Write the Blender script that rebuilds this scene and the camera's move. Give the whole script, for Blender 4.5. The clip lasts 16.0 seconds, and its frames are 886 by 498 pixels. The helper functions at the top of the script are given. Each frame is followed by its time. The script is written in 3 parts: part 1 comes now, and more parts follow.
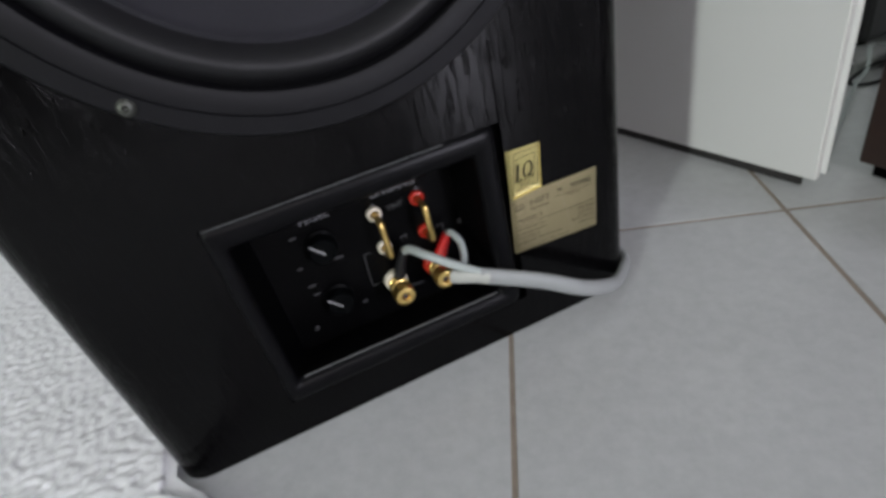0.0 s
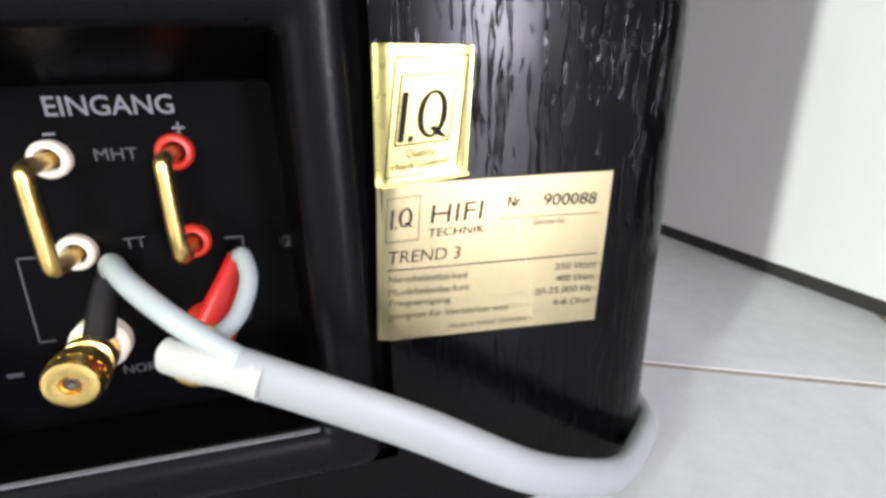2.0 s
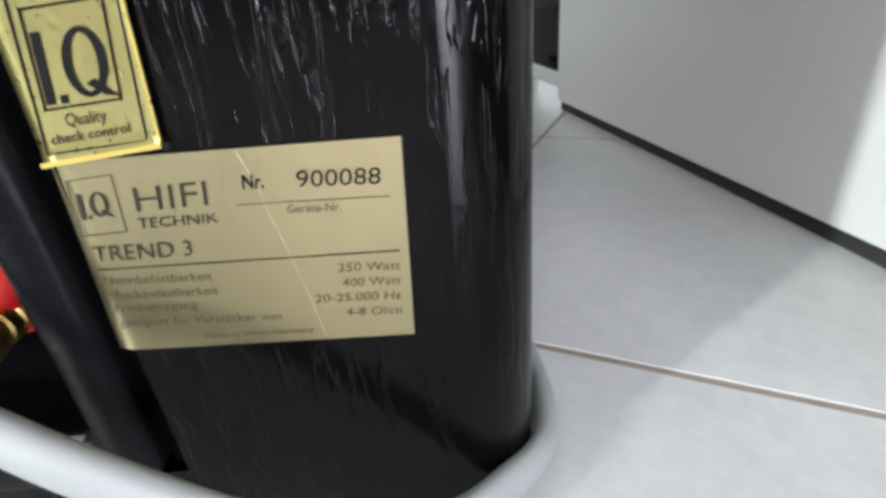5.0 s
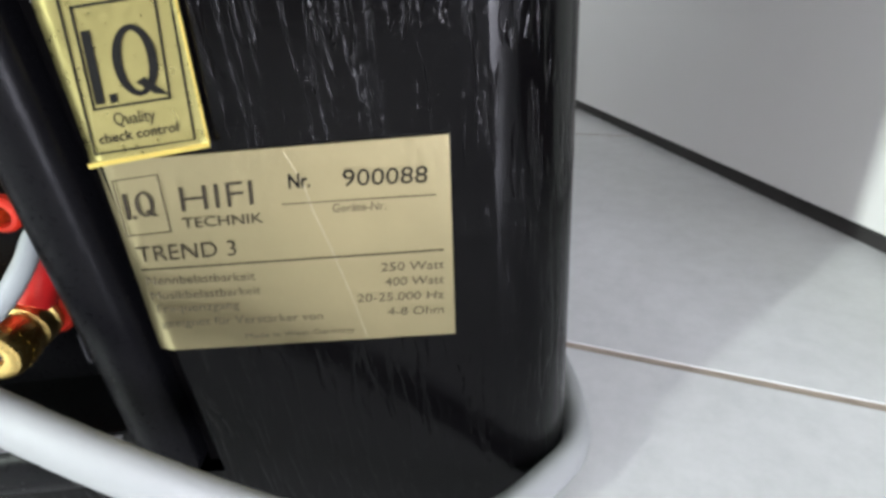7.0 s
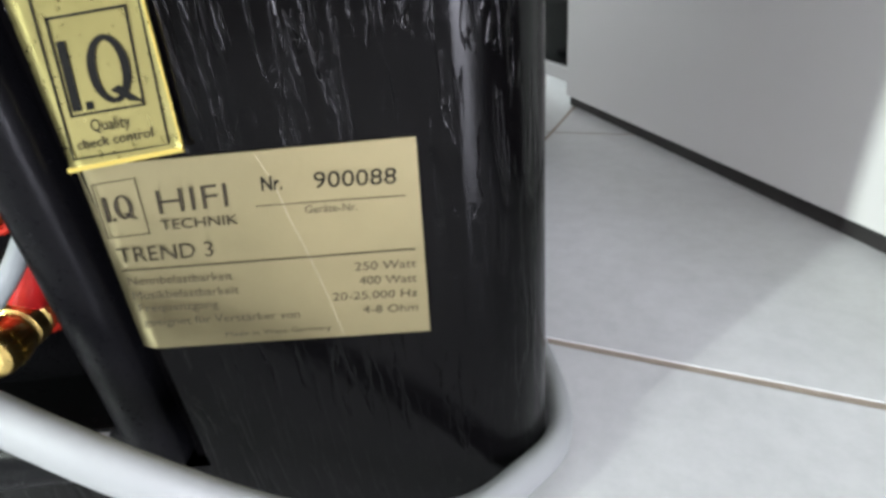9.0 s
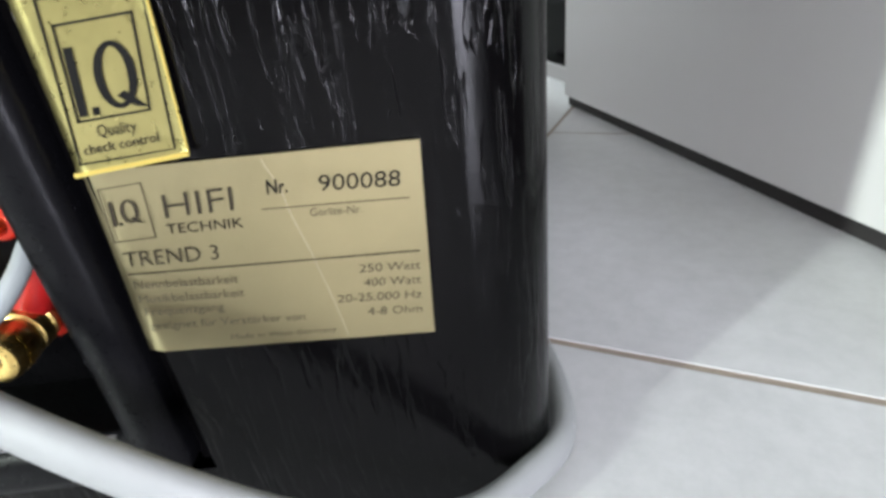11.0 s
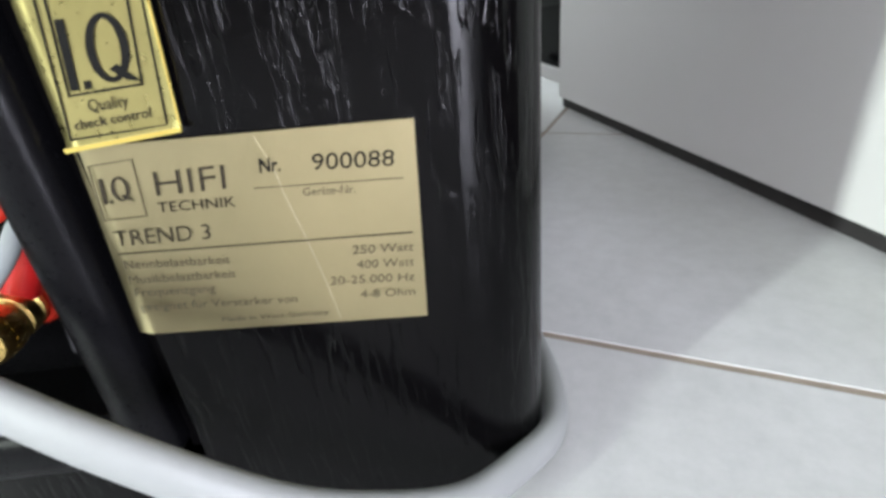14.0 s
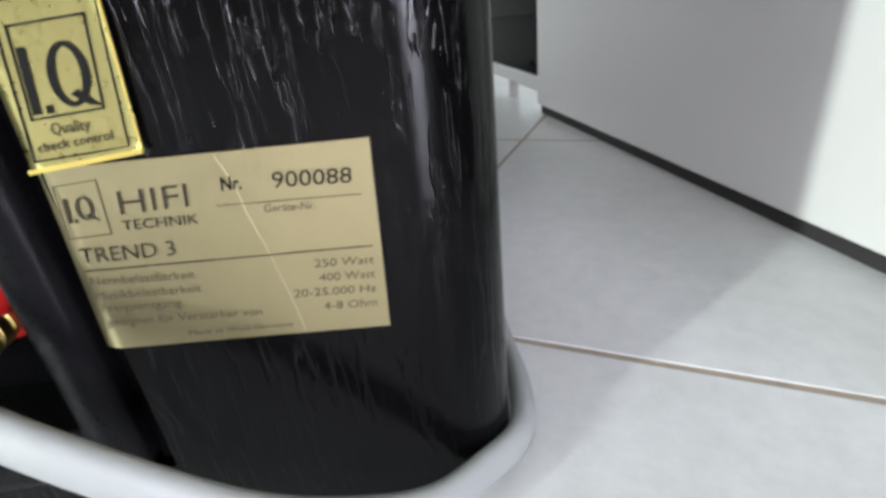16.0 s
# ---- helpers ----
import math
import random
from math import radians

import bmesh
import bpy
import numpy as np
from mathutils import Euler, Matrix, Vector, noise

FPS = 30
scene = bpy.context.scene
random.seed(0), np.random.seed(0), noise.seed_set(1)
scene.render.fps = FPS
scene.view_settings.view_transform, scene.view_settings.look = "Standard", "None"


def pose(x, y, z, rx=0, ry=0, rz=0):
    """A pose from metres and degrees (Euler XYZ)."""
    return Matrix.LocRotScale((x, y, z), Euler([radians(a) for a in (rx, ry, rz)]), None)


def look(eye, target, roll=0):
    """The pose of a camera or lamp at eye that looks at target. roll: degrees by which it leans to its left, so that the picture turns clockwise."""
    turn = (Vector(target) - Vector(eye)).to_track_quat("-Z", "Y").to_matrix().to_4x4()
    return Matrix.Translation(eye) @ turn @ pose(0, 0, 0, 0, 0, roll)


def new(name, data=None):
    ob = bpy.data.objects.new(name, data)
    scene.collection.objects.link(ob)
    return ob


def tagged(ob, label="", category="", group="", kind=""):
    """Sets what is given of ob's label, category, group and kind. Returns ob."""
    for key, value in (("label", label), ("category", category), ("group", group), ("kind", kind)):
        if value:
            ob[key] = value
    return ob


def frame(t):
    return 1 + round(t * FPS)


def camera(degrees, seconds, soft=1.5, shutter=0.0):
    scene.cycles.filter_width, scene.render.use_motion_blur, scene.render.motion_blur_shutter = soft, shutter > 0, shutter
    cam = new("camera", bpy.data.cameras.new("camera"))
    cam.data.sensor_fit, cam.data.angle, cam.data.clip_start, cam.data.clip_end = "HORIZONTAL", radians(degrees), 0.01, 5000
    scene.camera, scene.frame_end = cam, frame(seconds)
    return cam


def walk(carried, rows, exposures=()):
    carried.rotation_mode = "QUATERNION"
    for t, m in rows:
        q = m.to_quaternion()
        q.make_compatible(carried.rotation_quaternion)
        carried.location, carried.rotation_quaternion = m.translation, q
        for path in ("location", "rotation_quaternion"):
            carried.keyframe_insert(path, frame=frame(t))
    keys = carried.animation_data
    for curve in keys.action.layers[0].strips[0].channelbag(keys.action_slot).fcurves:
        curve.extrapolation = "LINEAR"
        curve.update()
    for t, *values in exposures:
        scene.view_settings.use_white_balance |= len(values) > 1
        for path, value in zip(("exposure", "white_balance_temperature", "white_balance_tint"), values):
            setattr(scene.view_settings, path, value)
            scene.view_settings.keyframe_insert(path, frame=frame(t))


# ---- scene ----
# ---- camera ----
cam = camera(82.25, 16.0, soft=3.5, shutter=0.0)
ROWS = [
    (0.0, -0.1067, -0.2383, 0.2468, -33.80, 12.06, -22.74),
    (0.5, -0.0669, -0.2020, 0.2044, -29.53, 9.66, -21.33),
    (1.0, -0.0507, -0.1591, 0.1751, -27.48, 7.13, -20.68),
    (1.5, -0.0254, -0.1318, 0.1472, -21.39, 6.47, -17.09),
    (2.0, -0.0113, -0.1106, 0.1264, -19.98, 1.41, -15.22),
    (2.5, 0.0086, -0.0910, 0.1207, -21.58, 3.12, -14.69),
    (3.0, 0.0285, -0.0847, 0.1192, -22.42, 3.71, -12.07),
    (3.5, 0.0425, -0.0775, 0.1179, -23.66, 4.21, -10.29),
    (4.0, 0.0536, -0.0801, 0.1226, -26.71, 3.26, -4.44),
    (4.5, 0.0681, -0.0865, 0.1245, -26.42, 5.48, -2.39),
    (5.0, 0.0652, -0.0860, 0.1226, -27.46, 4.46, -3.82),
    (7.5, 0.0573, -0.0839, 0.1238, -28.04, 5.00, -3.49),
    (8.0, 0.0584, -0.0833, 0.1248, -28.56, 5.10, -2.93),
    (8.5, 0.0582, -0.0849, 0.1243, -28.12, 5.38, -3.44),
    (9.0, 0.0641, -0.0871, 0.1236, -27.78, 5.46, -3.18),
    (9.5, 0.0666, -0.0889, 0.1242, -27.69, 5.92, -3.63),
    (12.0, 0.0613, -0.0869, 0.1239, -27.77, 5.81, -3.44),
    (12.5, 0.0615, -0.0891, 0.1214, -27.46, 4.68, -4.34),
    (13.0, 0.0639, -0.0888, 0.1223, -27.92, 5.06, -3.76),
    (13.5, 0.0645, -0.0892, 0.1225, -27.46, 5.49, -3.49),
    (14.0, 0.0628, -0.0894, 0.1203, -27.34, 5.18, -3.93),
    (14.5, 0.0616, -0.0884, 0.1215, -28.05, 4.82, -3.86),
    (15.0, 0.0634, -0.0895, 0.1208, -27.43, 5.02, -3.73),
    (15.5, 0.0582, -0.0873, 0.1221, -27.66, 3.99, -3.77),
    (16.0, 0.0687, -0.0928, 0.1228, -26.91, 5.33, -5.52),
]
EXPOSURES = [(0.0, -1.18, 6650, 12), (0.6, -0.85, 6700, 13), (1.5, 0.05, 6700, 14), (2.5, 0.10, 6700, 14), (3.5, 0.12, 6600, 13), (5.0, 0.12, 6550, 10), (16.0, 0.10, 6550, 10)]
walk(cam, [(t, pose(x, y, z, 90 + pitch, roll, yaw)) for t, x, y, z, pitch, roll, yaw in ROWS], EXPOSURES)

# ---- world and lights ----
world = bpy.data.worlds.new("world")
scene.world = world
world.use_nodes = True
wn = world.node_tree.nodes
sky = wn.new("ShaderNodeTexSky")
sky.sky_type, sky.sun_disc = "NISHITA", False
sky.sun_elevation, sky.sun_rotation = radians(35), radians(200)
wn["Background"].inputs["Strength"].default_value = 0.1
world.node_tree.links.new(sky.outputs["Color"], wn["Background"].inputs["Color"])


def area_lamp(name, eye, target, w, h, power, colour):
    lamp = bpy.data.lights.new(name, "AREA")
    lamp.shape, lamp.size, lamp.size_y = "RECTANGLE", w, h
    lamp.energy, lamp.color = power, colour
    ob = new(name, lamp)
    ob.matrix_world = look(eye, target)
    return ob


# daylight in the west and tall south openings; the wide one is added fill
area_lamp("window_light_west", (-2.93, -1.96, 1.35), (0.1, 0.1, 0.6), 0.14, 1.3, 134, (0.88, 1.0, 0.93))
area_lamp("window_light_south", (1.20, -3.12, 0.75), (0.1, 0.0, 0.4), 0.42, 1.3, 170, (0.85, 0.86, 1.0))
area_lamp("fill_light_wide", (-0.40, -3.12, 1.50), (0.1, 0.1, 0.2), 1.15, 1.15, 44, (1.0, 0.95, 0.98))


# ---- materials ----
def material(name, base, rough=0.5, metal=0.0, vary=0.15, scale=40.0, bump=0.0, bump_scale=200.0, stretch=(1, 1, 1), rough_vary=0.1, coat=0.0, spec=0.5):
    m = bpy.data.materials.new(name)
    m.use_nodes = True
    n, l = m.node_tree.nodes, m.node_tree.links
    b = n["Principled BSDF"]
    b.inputs["Metallic"].default_value = metal
    b.inputs["Coat Weight"].default_value = coat
    b.inputs["Specular IOR Level"].default_value = spec
    co = n.new("ShaderNodeTexCoord")
    mp = n.new("ShaderNodeMapping")
    mp.inputs["Scale"].default_value = stretch
    l.new(co.outputs["Object"], mp.inputs["Vector"])
    t1 = n.new("ShaderNodeTexNoise")
    t1.inputs["Scale"].default_value, t1.inputs["Detail"].default_value = scale, 6
    l.new(mp.outputs["Vector"], t1.inputs["Vector"])
    ramp = n.new("ShaderNodeMix")
    ramp.data_type = "RGBA"
    lo, hi = [c * (1 - vary) for c in base], [min(1, c * (1 + vary)) for c in base]
    ramp.inputs["A"].default_value, ramp.inputs["B"].default_value = (*lo, 1), (*hi, 1)
    l.new(t1.outputs["Fac"], ramp.inputs["Factor"])
    l.new(ramp.outputs["Result"], b.inputs["Base Color"])
    mr = n.new("ShaderNodeMapRange")
    mr.inputs["To Min"].default_value, mr.inputs["To Max"].default_value = max(0.02, rough - rough_vary), min(1, rough + rough_vary)
    t2 = n.new("ShaderNodeTexNoise")
    t2.inputs["Scale"].default_value, t2.inputs["Detail"].default_value = bump_scale, 4
    l.new(mp.outputs["Vector"], t2.inputs["Vector"])
    l.new(t2.outputs["Fac"], mr.inputs["Value"])
    l.new(mr.outputs["Result"], b.inputs["Roughness"])
    if bump:
        bp = n.new("ShaderNodeBump")
        bp.inputs["Strength"].default_value, bp.inputs["Distance"].default_value = bump, 0.001
        l.new(t2.outputs["Fac"], bp.inputs["Height"])
        l.new(bp.outputs["Normal"], b.inputs["Normal"])
    return m


def veneer_material():
    """Black-stained ash: deep open pores that run up and down."""
    m = material("black_ash", (0.0011, 0.0010, 0.0012), spec=0.115, rough=0.17, vary=0.35, scale=25, bump_scale=60, stretch=(1, 1, 0.12), rough_vary=0.06)
    n, l = m.node_tree.nodes, m.node_tree.links
    co = n.new("ShaderNodeTexCoord")
    mp = n.new("ShaderNodeMapping")
    mp.inputs["Scale"].default_value = (1, 1, 0.11)
    l.new(co.outputs["Object"], mp.inputs["Vector"])
    warp = n.new("ShaderNodeTexNoise")
    warp.inputs["Scale"].default_value = 30
    l.new(mp.outputs["Vector"], warp.inputs["Vector"])
    pores = n.new("ShaderNodeTexNoise")
    pores.inputs["Scale"].default_value, pores.inputs["Detail"].default_value, pores.inputs["Distortion"].default_value = 470, 3, 1.0
    l.new(mp.outputs["Vector"], pores.inputs["Vector"])
    cut = n.new("ShaderNodeMapRange")
    cut.inputs["From Min"].default_value, cut.inputs["From Max"].default_value = 0.36, 0.47
    l.new(pores.outputs["Fac"], cut.inputs["Value"])
    bands = n.new("ShaderNodeTexNoise")
    bands.inputs["Scale"].default_value = 70
    l.new(mp.outputs["Vector"], bands.inputs["Vector"])
    mix = n.new("ShaderNodeMath")
    mix.operation = "MULTIPLY_ADD"
    mix.inputs[1].default_value = 0.25
    l.new(bands.outputs["Fac"], mix.inputs[0])
    l.new(cut.outputs["Result"], mix.inputs[2])
    bp = n.new("ShaderNodeBump")
    bp.inputs["Strength"].default_value, bp.inputs["Distance"].default_value = 0.42, 0.0004
    l.new(mix.outputs["Value"], bp.inputs["Height"])
    l.new(bp.outputs["Normal"], n["Principled BSDF"].inputs["Normal"])
    b = n["Principled BSDF"]
    b.inputs["Anisotropic"].default_value = 0.3
    grain = n.new("ShaderNodeCombineXYZ")
    grain.inputs["Z"].default_value = 1.0
    l.new(grain.outputs["Vector"], b.inputs["Tangent"])
    return m


def tile_material():
    """Pale grey stoneware with small darker flecks."""
    m = material("grey_tile", (0.44, 0.447, 0.452), rough=0.30, vary=0.10, scale=16, bump=0.008, bump_scale=260, rough_vary=0.03)
    n, l = m.node_tree.nodes, m.node_tree.links
    b = n["Principled BSDF"]
    old = b.inputs["Base Color"].links[0].from_socket
    co = n.new("ShaderNodeTexCoord")
    fl = n.new("ShaderNodeTexNoise")
    fl.inputs["Scale"].default_value, fl.inputs["Detail"].default_value, fl.inputs["Roughness"].default_value = 95, 8, 0.72
    info = n.new("ShaderNodeObjectInfo")
    addv = n.new("ShaderNodeVectorMath")
    addv.operation = "ADD"
    sc = n.new("ShaderNodeVectorMath")
    sc.operation = "SCALE"
    sc.inputs[0].default_value, = ((7.0, 3.0, 0.0),)
    l.new(info.outputs["Random"], sc.inputs["Scale"])
    l.new(co.outputs["Object"], addv.inputs[0])
    l.new(sc.outputs["Vector"], addv.inputs[1])
    l.new(addv.outputs["Vector"], fl.inputs["Vector"])
    mr = n.new("ShaderNodeMapRange")
    mr.inputs["From Min"].default_value, mr.inputs["From Max"].default_value = 0.30, 0.62
    mr.inputs["To Min"].default_value, mr.inputs["To Max"].default_value = 0.90, 1.04
    l.new(fl.outputs["Fac"], mr.inputs["Value"])
    mul = n.new("ShaderNodeVectorMath")
    mul.operation = "SCALE"
    l.new(old, mul.inputs[0])
    l.new(mr.outputs["Result"], mul.inputs["Scale"])
    l.new(mul.outputs["Vector"], b.inputs["Base Color"])
    return m


M_ASH = veneer_material()
M_TILE = tile_material()
M_GROUT = material("grout", (0.25, 0.205, 0.165), rough=0.9, vary=0.25, scale=120, bump=0.3, bump_scale=900)
M_PLASTIC = material("black_plastic", (0.0013, 0.0016, 0.0018), spec=0.045, rough=0.34, vary=0.3, scale=60, bump=0.05, bump_scale=1500)
M_RECESS = material("recess_plastic", (0.0016, 0.0016, 0.0018), spec=0.045, rough=0.30, vary=0.3, scale=60, bump=0.04, bump_scale=1200)
M_RIM = material("rim_plastic", (0.0028, 0.0028, 0.0034), spec=0.08, rough=0.30, vary=0.3, scale=60, bump=0.08, bump_scale=1200)
M_RUBBER = material("black_rubber", (0.006, 0.006, 0.007), spec=0.25, rough=0.5, vary=0.3, scale=40, bump=0.05, bump_scale=700)
M_CONE = material("cone_paper", (0.016, 0.0155, 0.020), spec=0.3, rough=0.55, vary=0.2, scale=30, bump=0.1, bump_scale=500)
M_BASKET = material("basket_paint", (0.0045, 0.0045, 0.0055), spec=0.14, rough=0.5, vary=0.25, scale=50, bump=0.06, bump_scale=900)
M_FOIL = material("gold_foil", (0.345, 0.297, 0.172), rough=0.33, metal=1.0, vary=0.10, scale=60, bump=0.05, bump_scale=900)
M_FOIL_BRIGHT = material("bright_gold_foil", (0.385, 0.335, 0.140), rough=0.30, metal=1.0, vary=0.10, scale=80, bump=0.05, bump_scale=700)
M_EDGE_GLINT = material("foil_edge_glint", (0.75, 0.58, 0.16), rough=0.30, metal=1.0, vary=0.1, scale=200)
M_CREASE = material("creased_foil", (0.44, 0.39, 0.27), rough=0.55, metal=0.9, vary=0.2, scale=400)
M_GOLD = material("gold_plate", (0.74, 0.53, 0.19), rough=0.30, metal=1.0, vary=0.12, scale=300, bump=0.05, bump_scale=2000)
M_INK = material("black_ink", (0.004, 0.0038, 0.0035), spec=0.1, rough=0.6, vary=0.2, scale=300)
M_INK_THIN = material("thin_ink", (0.022, 0.018, 0.012), spec=0.1, rough=0.6, vary=0.2, scale=300)
M_INK_FAINT = material("faint_ink", (0.060, 0.050, 0.031), spec=0.1, rough=0.6, vary=0.2, scale=300)
M_PRINT = material("white_print", (0.14, 0.14, 0.15), rough=0.6, vary=0.2, scale=400)
M_PRINT_MID = material("worn_print", (0.12, 0.12, 0.13), rough=0.6, vary=0.5, scale=900)
M_PRINT_DIM = material("dim_print", (0.04, 0.04, 0.043), rough=0.6, vary=0.3, scale=400)
M_POINTER = material("white_pointer", (0.28, 0.28, 0.29), rough=0.5, vary=0.1, scale=300)
M_WORN = material("worn_edge", (0.13, 0.13, 0.137), rough=0.6, vary=0.5, scale=500)
M_WHITE_PL = material("cream_plastic", (0.66, 0.60, 0.50), rough=0.4, vary=0.1, scale=200)
M_GREY_PL = material("grey_plastic", (0.20, 0.20, 0.20), rough=0.5, vary=0.15, scale=100)
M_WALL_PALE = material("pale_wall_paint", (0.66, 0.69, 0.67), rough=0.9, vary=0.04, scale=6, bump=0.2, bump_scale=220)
M_RED_PL = material("red_plastic", (0.42, 0.022, 0.010), rough=0.35, vary=0.15, scale=200)
M_RED_SOFT = material("red_boot", (0.50, 0.016, 0.016), rough=0.30, vary=0.12, scale=200)
M_CABLE = material("white_cable", (0.225, 0.235, 0.235), rough=0.55, vary=0.06, scale=90, bump=0.06, bump_scale=500)
M_JACKET = material("cream_jacket", (0.33, 0.335, 0.31), rough=0.42, vary=0.08, scale=120)
M_LEAD = material("white_lead", (0.30, 0.33, 0.325), rough=0.35, vary=0.08, scale=120)
M_LACQUER = material("white_lacquer", (0.73, 0.72, 0.725), rough=0.35, vary=0.02, scale=8, bump=0.02, bump_scale=120, rough_vary=0.05)
# unseen south and west walls, kept dark so the veneer mirrors little
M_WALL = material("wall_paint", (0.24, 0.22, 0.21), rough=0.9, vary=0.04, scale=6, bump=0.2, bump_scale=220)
M_CEIL = material("ceiling_paint", (0.80, 0.80, 0.79), rough=0.9, vary=0.03, scale=5)
M_GLASS_DK = material("smoked_glass", (0.003, 0.003, 0.004), spec=0.02, rough=0.06, vary=0.2, scale=10, rough_vary=0.03)
M_DARK = material("dark_gap", (0.0012, 0.0011, 0.0012), spec=0.02, rough=0.8, vary=0.3, scale=40)
M_GAP_SHADE = material("gap_shade_paint", (0.03, 0.027, 0.028), rough=0.7, vary=0.2, scale=40)
M_BROWN = material("dark_brown_wood", (0.028, 0.014, 0.011), rough=0.45, vary=0.35, scale=30, stretch=(1, 1, 8), bump=0.1, bump_scale=200)
M_RUG = material("grey_rug", (0.74, 0.74, 0.76), rough=1.0, vary=0.12, scale=160, bump=0.25, bump_scale=900)
M_STEEL = material("zinc_screw", (0.07, 0.073, 0.065), rough=0.5, metal=0.8, vary=0.2, scale=300)
M_SCREW_BLK = material("blackened_screw", (0.010, 0.010, 0.011), rough=0.6, vary=0.2, scale=300)
M_METAL_BLK = material("black_metal", (0.02, 0.02, 0.021), rough=0.4, metal=0.3, vary=0.2, scale=100)

# ---- builders ----
BASE = {}


def thing(name, at, label, category, group="", kind=""):
    ob = new(name)
    ob.empty_display_size = 0.02
    ob.location = at
    BASE[ob.name] = Matrix.Translation(at)
    return tagged(ob, label, category, group, kind)


def finish(bm, name, mat, smooth=False):
    bmesh.ops.recalc_face_normals(bm, faces=bm.faces)
    me = bpy.data.meshes.new(name)
    bm.to_mesh(me)
    bm.free()
    me.materials.append(mat)
    if smooth:
        me.set_sharp_from_angle(angle=radians(35))
        me.polygons.foreach_set("use_smooth", [True] * len(me.polygons))
    return me


def part(name, bm, mat, parent=None, label="", smooth=False):
    me = bm if isinstance(bm, bpy.types.Mesh) else finish(bm, name, mat, smooth)
    if not me.materials:
        me.materials.append(mat)
    ob = new(name, me)
    if parent:
        ob.parent = parent
        ob.matrix_parent_inverse = BASE.get(parent.name, Matrix()).inverted()
    if label:
        ob["label"] = label
    return ob


def structure(name, bm, mat, label, category, smooth=False):
    return tagged(part(name, bm, mat, None, "", smooth), label, category, "", "structure")


def box(bm, lo, hi, bevel=0.0, segs=2, m=None):
    r = bmesh.ops.create_cube(bm, size=1)
    vs = r["verts"]
    c = [(a + b) / 2 for a, b in zip(lo, hi)]
    s = [b - a for a, b in zip(lo, hi)]
    for v in vs:
        v.co = Vector((v.co.x * s[0] + c[0], v.co.y * s[1] + c[1], v.co.z * s[2] + c[2]))
    if bevel:
        es = {e for v in vs for e in v.link_edges}
        q = bmesh.ops.bevel(bm, geom=list(es), offset=bevel, segments=segs, profile=0.5, affect="EDGES")
        vs = list({v for f in q["faces"] for v in f.verts} | {v for v in vs if v.is_valid})
    if m:
        bmesh.ops.transform(bm, matrix=m, verts=[v for v in vs if v.is_valid])
    return bm


def block(lo, hi, bevel=0.0, segs=2, m=None):
    return box(bmesh.new(), lo, hi, bevel, segs, m)


def prism(outline, y0, y1, bevel=0.0):
    """A flat shape given as (x, z) points on the back of the loudspeaker, from depth y0 (outer) to y1 (inner)."""
    bm = bmesh.new()
    a = [bm.verts.new((x, y0, z)) for x, z in outline]
    b = [bm.verts.new((x, y1, z)) for x, z in outline]
    top = bm.faces.new(a)
    bm.faces.new(b[::-1])
    n = len(a)
    for i in range(n):
        bm.faces.new((a[i], b[i], b[(i + 1) % n], a[(i + 1) % n]))
    if bevel:
        bmesh.ops.bevel(bm, geom=list(top.edges), offset=bevel, segments=2, profile=0.5, affect="EDGES")
    return bm


def strip(points, width, y0, y1, closed=False):
    """A printed line of even width through (x, z) points."""
    bm = bmesh.new()
    pts = [Vector((x, 0, z)) for x, z in points]
    pairs = list(zip(pts, pts[1:])) + ([(pts[-1], pts[0])] if closed else [])
    for a, b in pairs:
        d = (b - a).normalized() * width / 2
        s = Vector((-d.z, 0, d.x))
        q = [a - d + s, b + d + s, b + d - s, a - d - s]
        f = [bm.verts.new((p.x, y0, p.z)) for p in q]
        g = [bm.verts.new((p.x, y1, p.z)) for p in q]
        bm.faces.new(f)
        for i in range(4):
            bm.faces.new((f[i], g[i], g[(i + 1) % 4], f[(i + 1) % 4]))
    return bm


def lathe(profile, centre, segs=48, axis=(0, -1, 0)):
    """Turned about an axis through centre: profile of (distance along the axis, radius)."""
    bm = bmesh.new()
    ax = Vector(axis).normalized()
    u = ax.orthogonal().normalized()
    w = ax.cross(u)
    c = Vector(centre)
    rings = []
    for h, r in profile:
        if r <= 1e-7:
            rings.append([bm.verts.new(c + ax * h)])
        else:
            rings.append([bm.verts.new(c + ax * h + (u * math.cos(2 * math.pi * i / segs) + w * math.sin(2 * math.pi * i / segs)) * r) for i in range(segs)])
    for a, b in zip(rings, rings[1:]):
        for i in range(segs):
            j = (i + 1) % segs
            if len(a) == 1 and len(b) == 1:
                continue
            if len(a) == 1:
                bm.faces.new((a[0], b[i], b[j]))
            elif len(b) == 1:
                bm.faces.new((a[i], a[j], b[0]))
            else:
                bm.faces.new((a[i], a[j], b[j], b[i]))
    return bm


def smooth_path(points, steps=8):
    """A curve through the points (Catmull-Rom)."""
    p = [Vector(q) for q in points]
    p = [p[0] * 2 - p[1]] + p + [p[-1] * 2 - p[-2]]
    out = []
    for i in range(1, len(p) - 2):
        for k in range(steps):
            t = k / steps
            a, b, c, d = p[i - 1:i + 3]
            out.append(0.5 * (2 * b + (c - a) * t + (2 * a - 5 * b + 4 * c - d) * t * t + (3 * b - a - 3 * c + d) * t ** 3))
    out.append(p[-2])
    return out


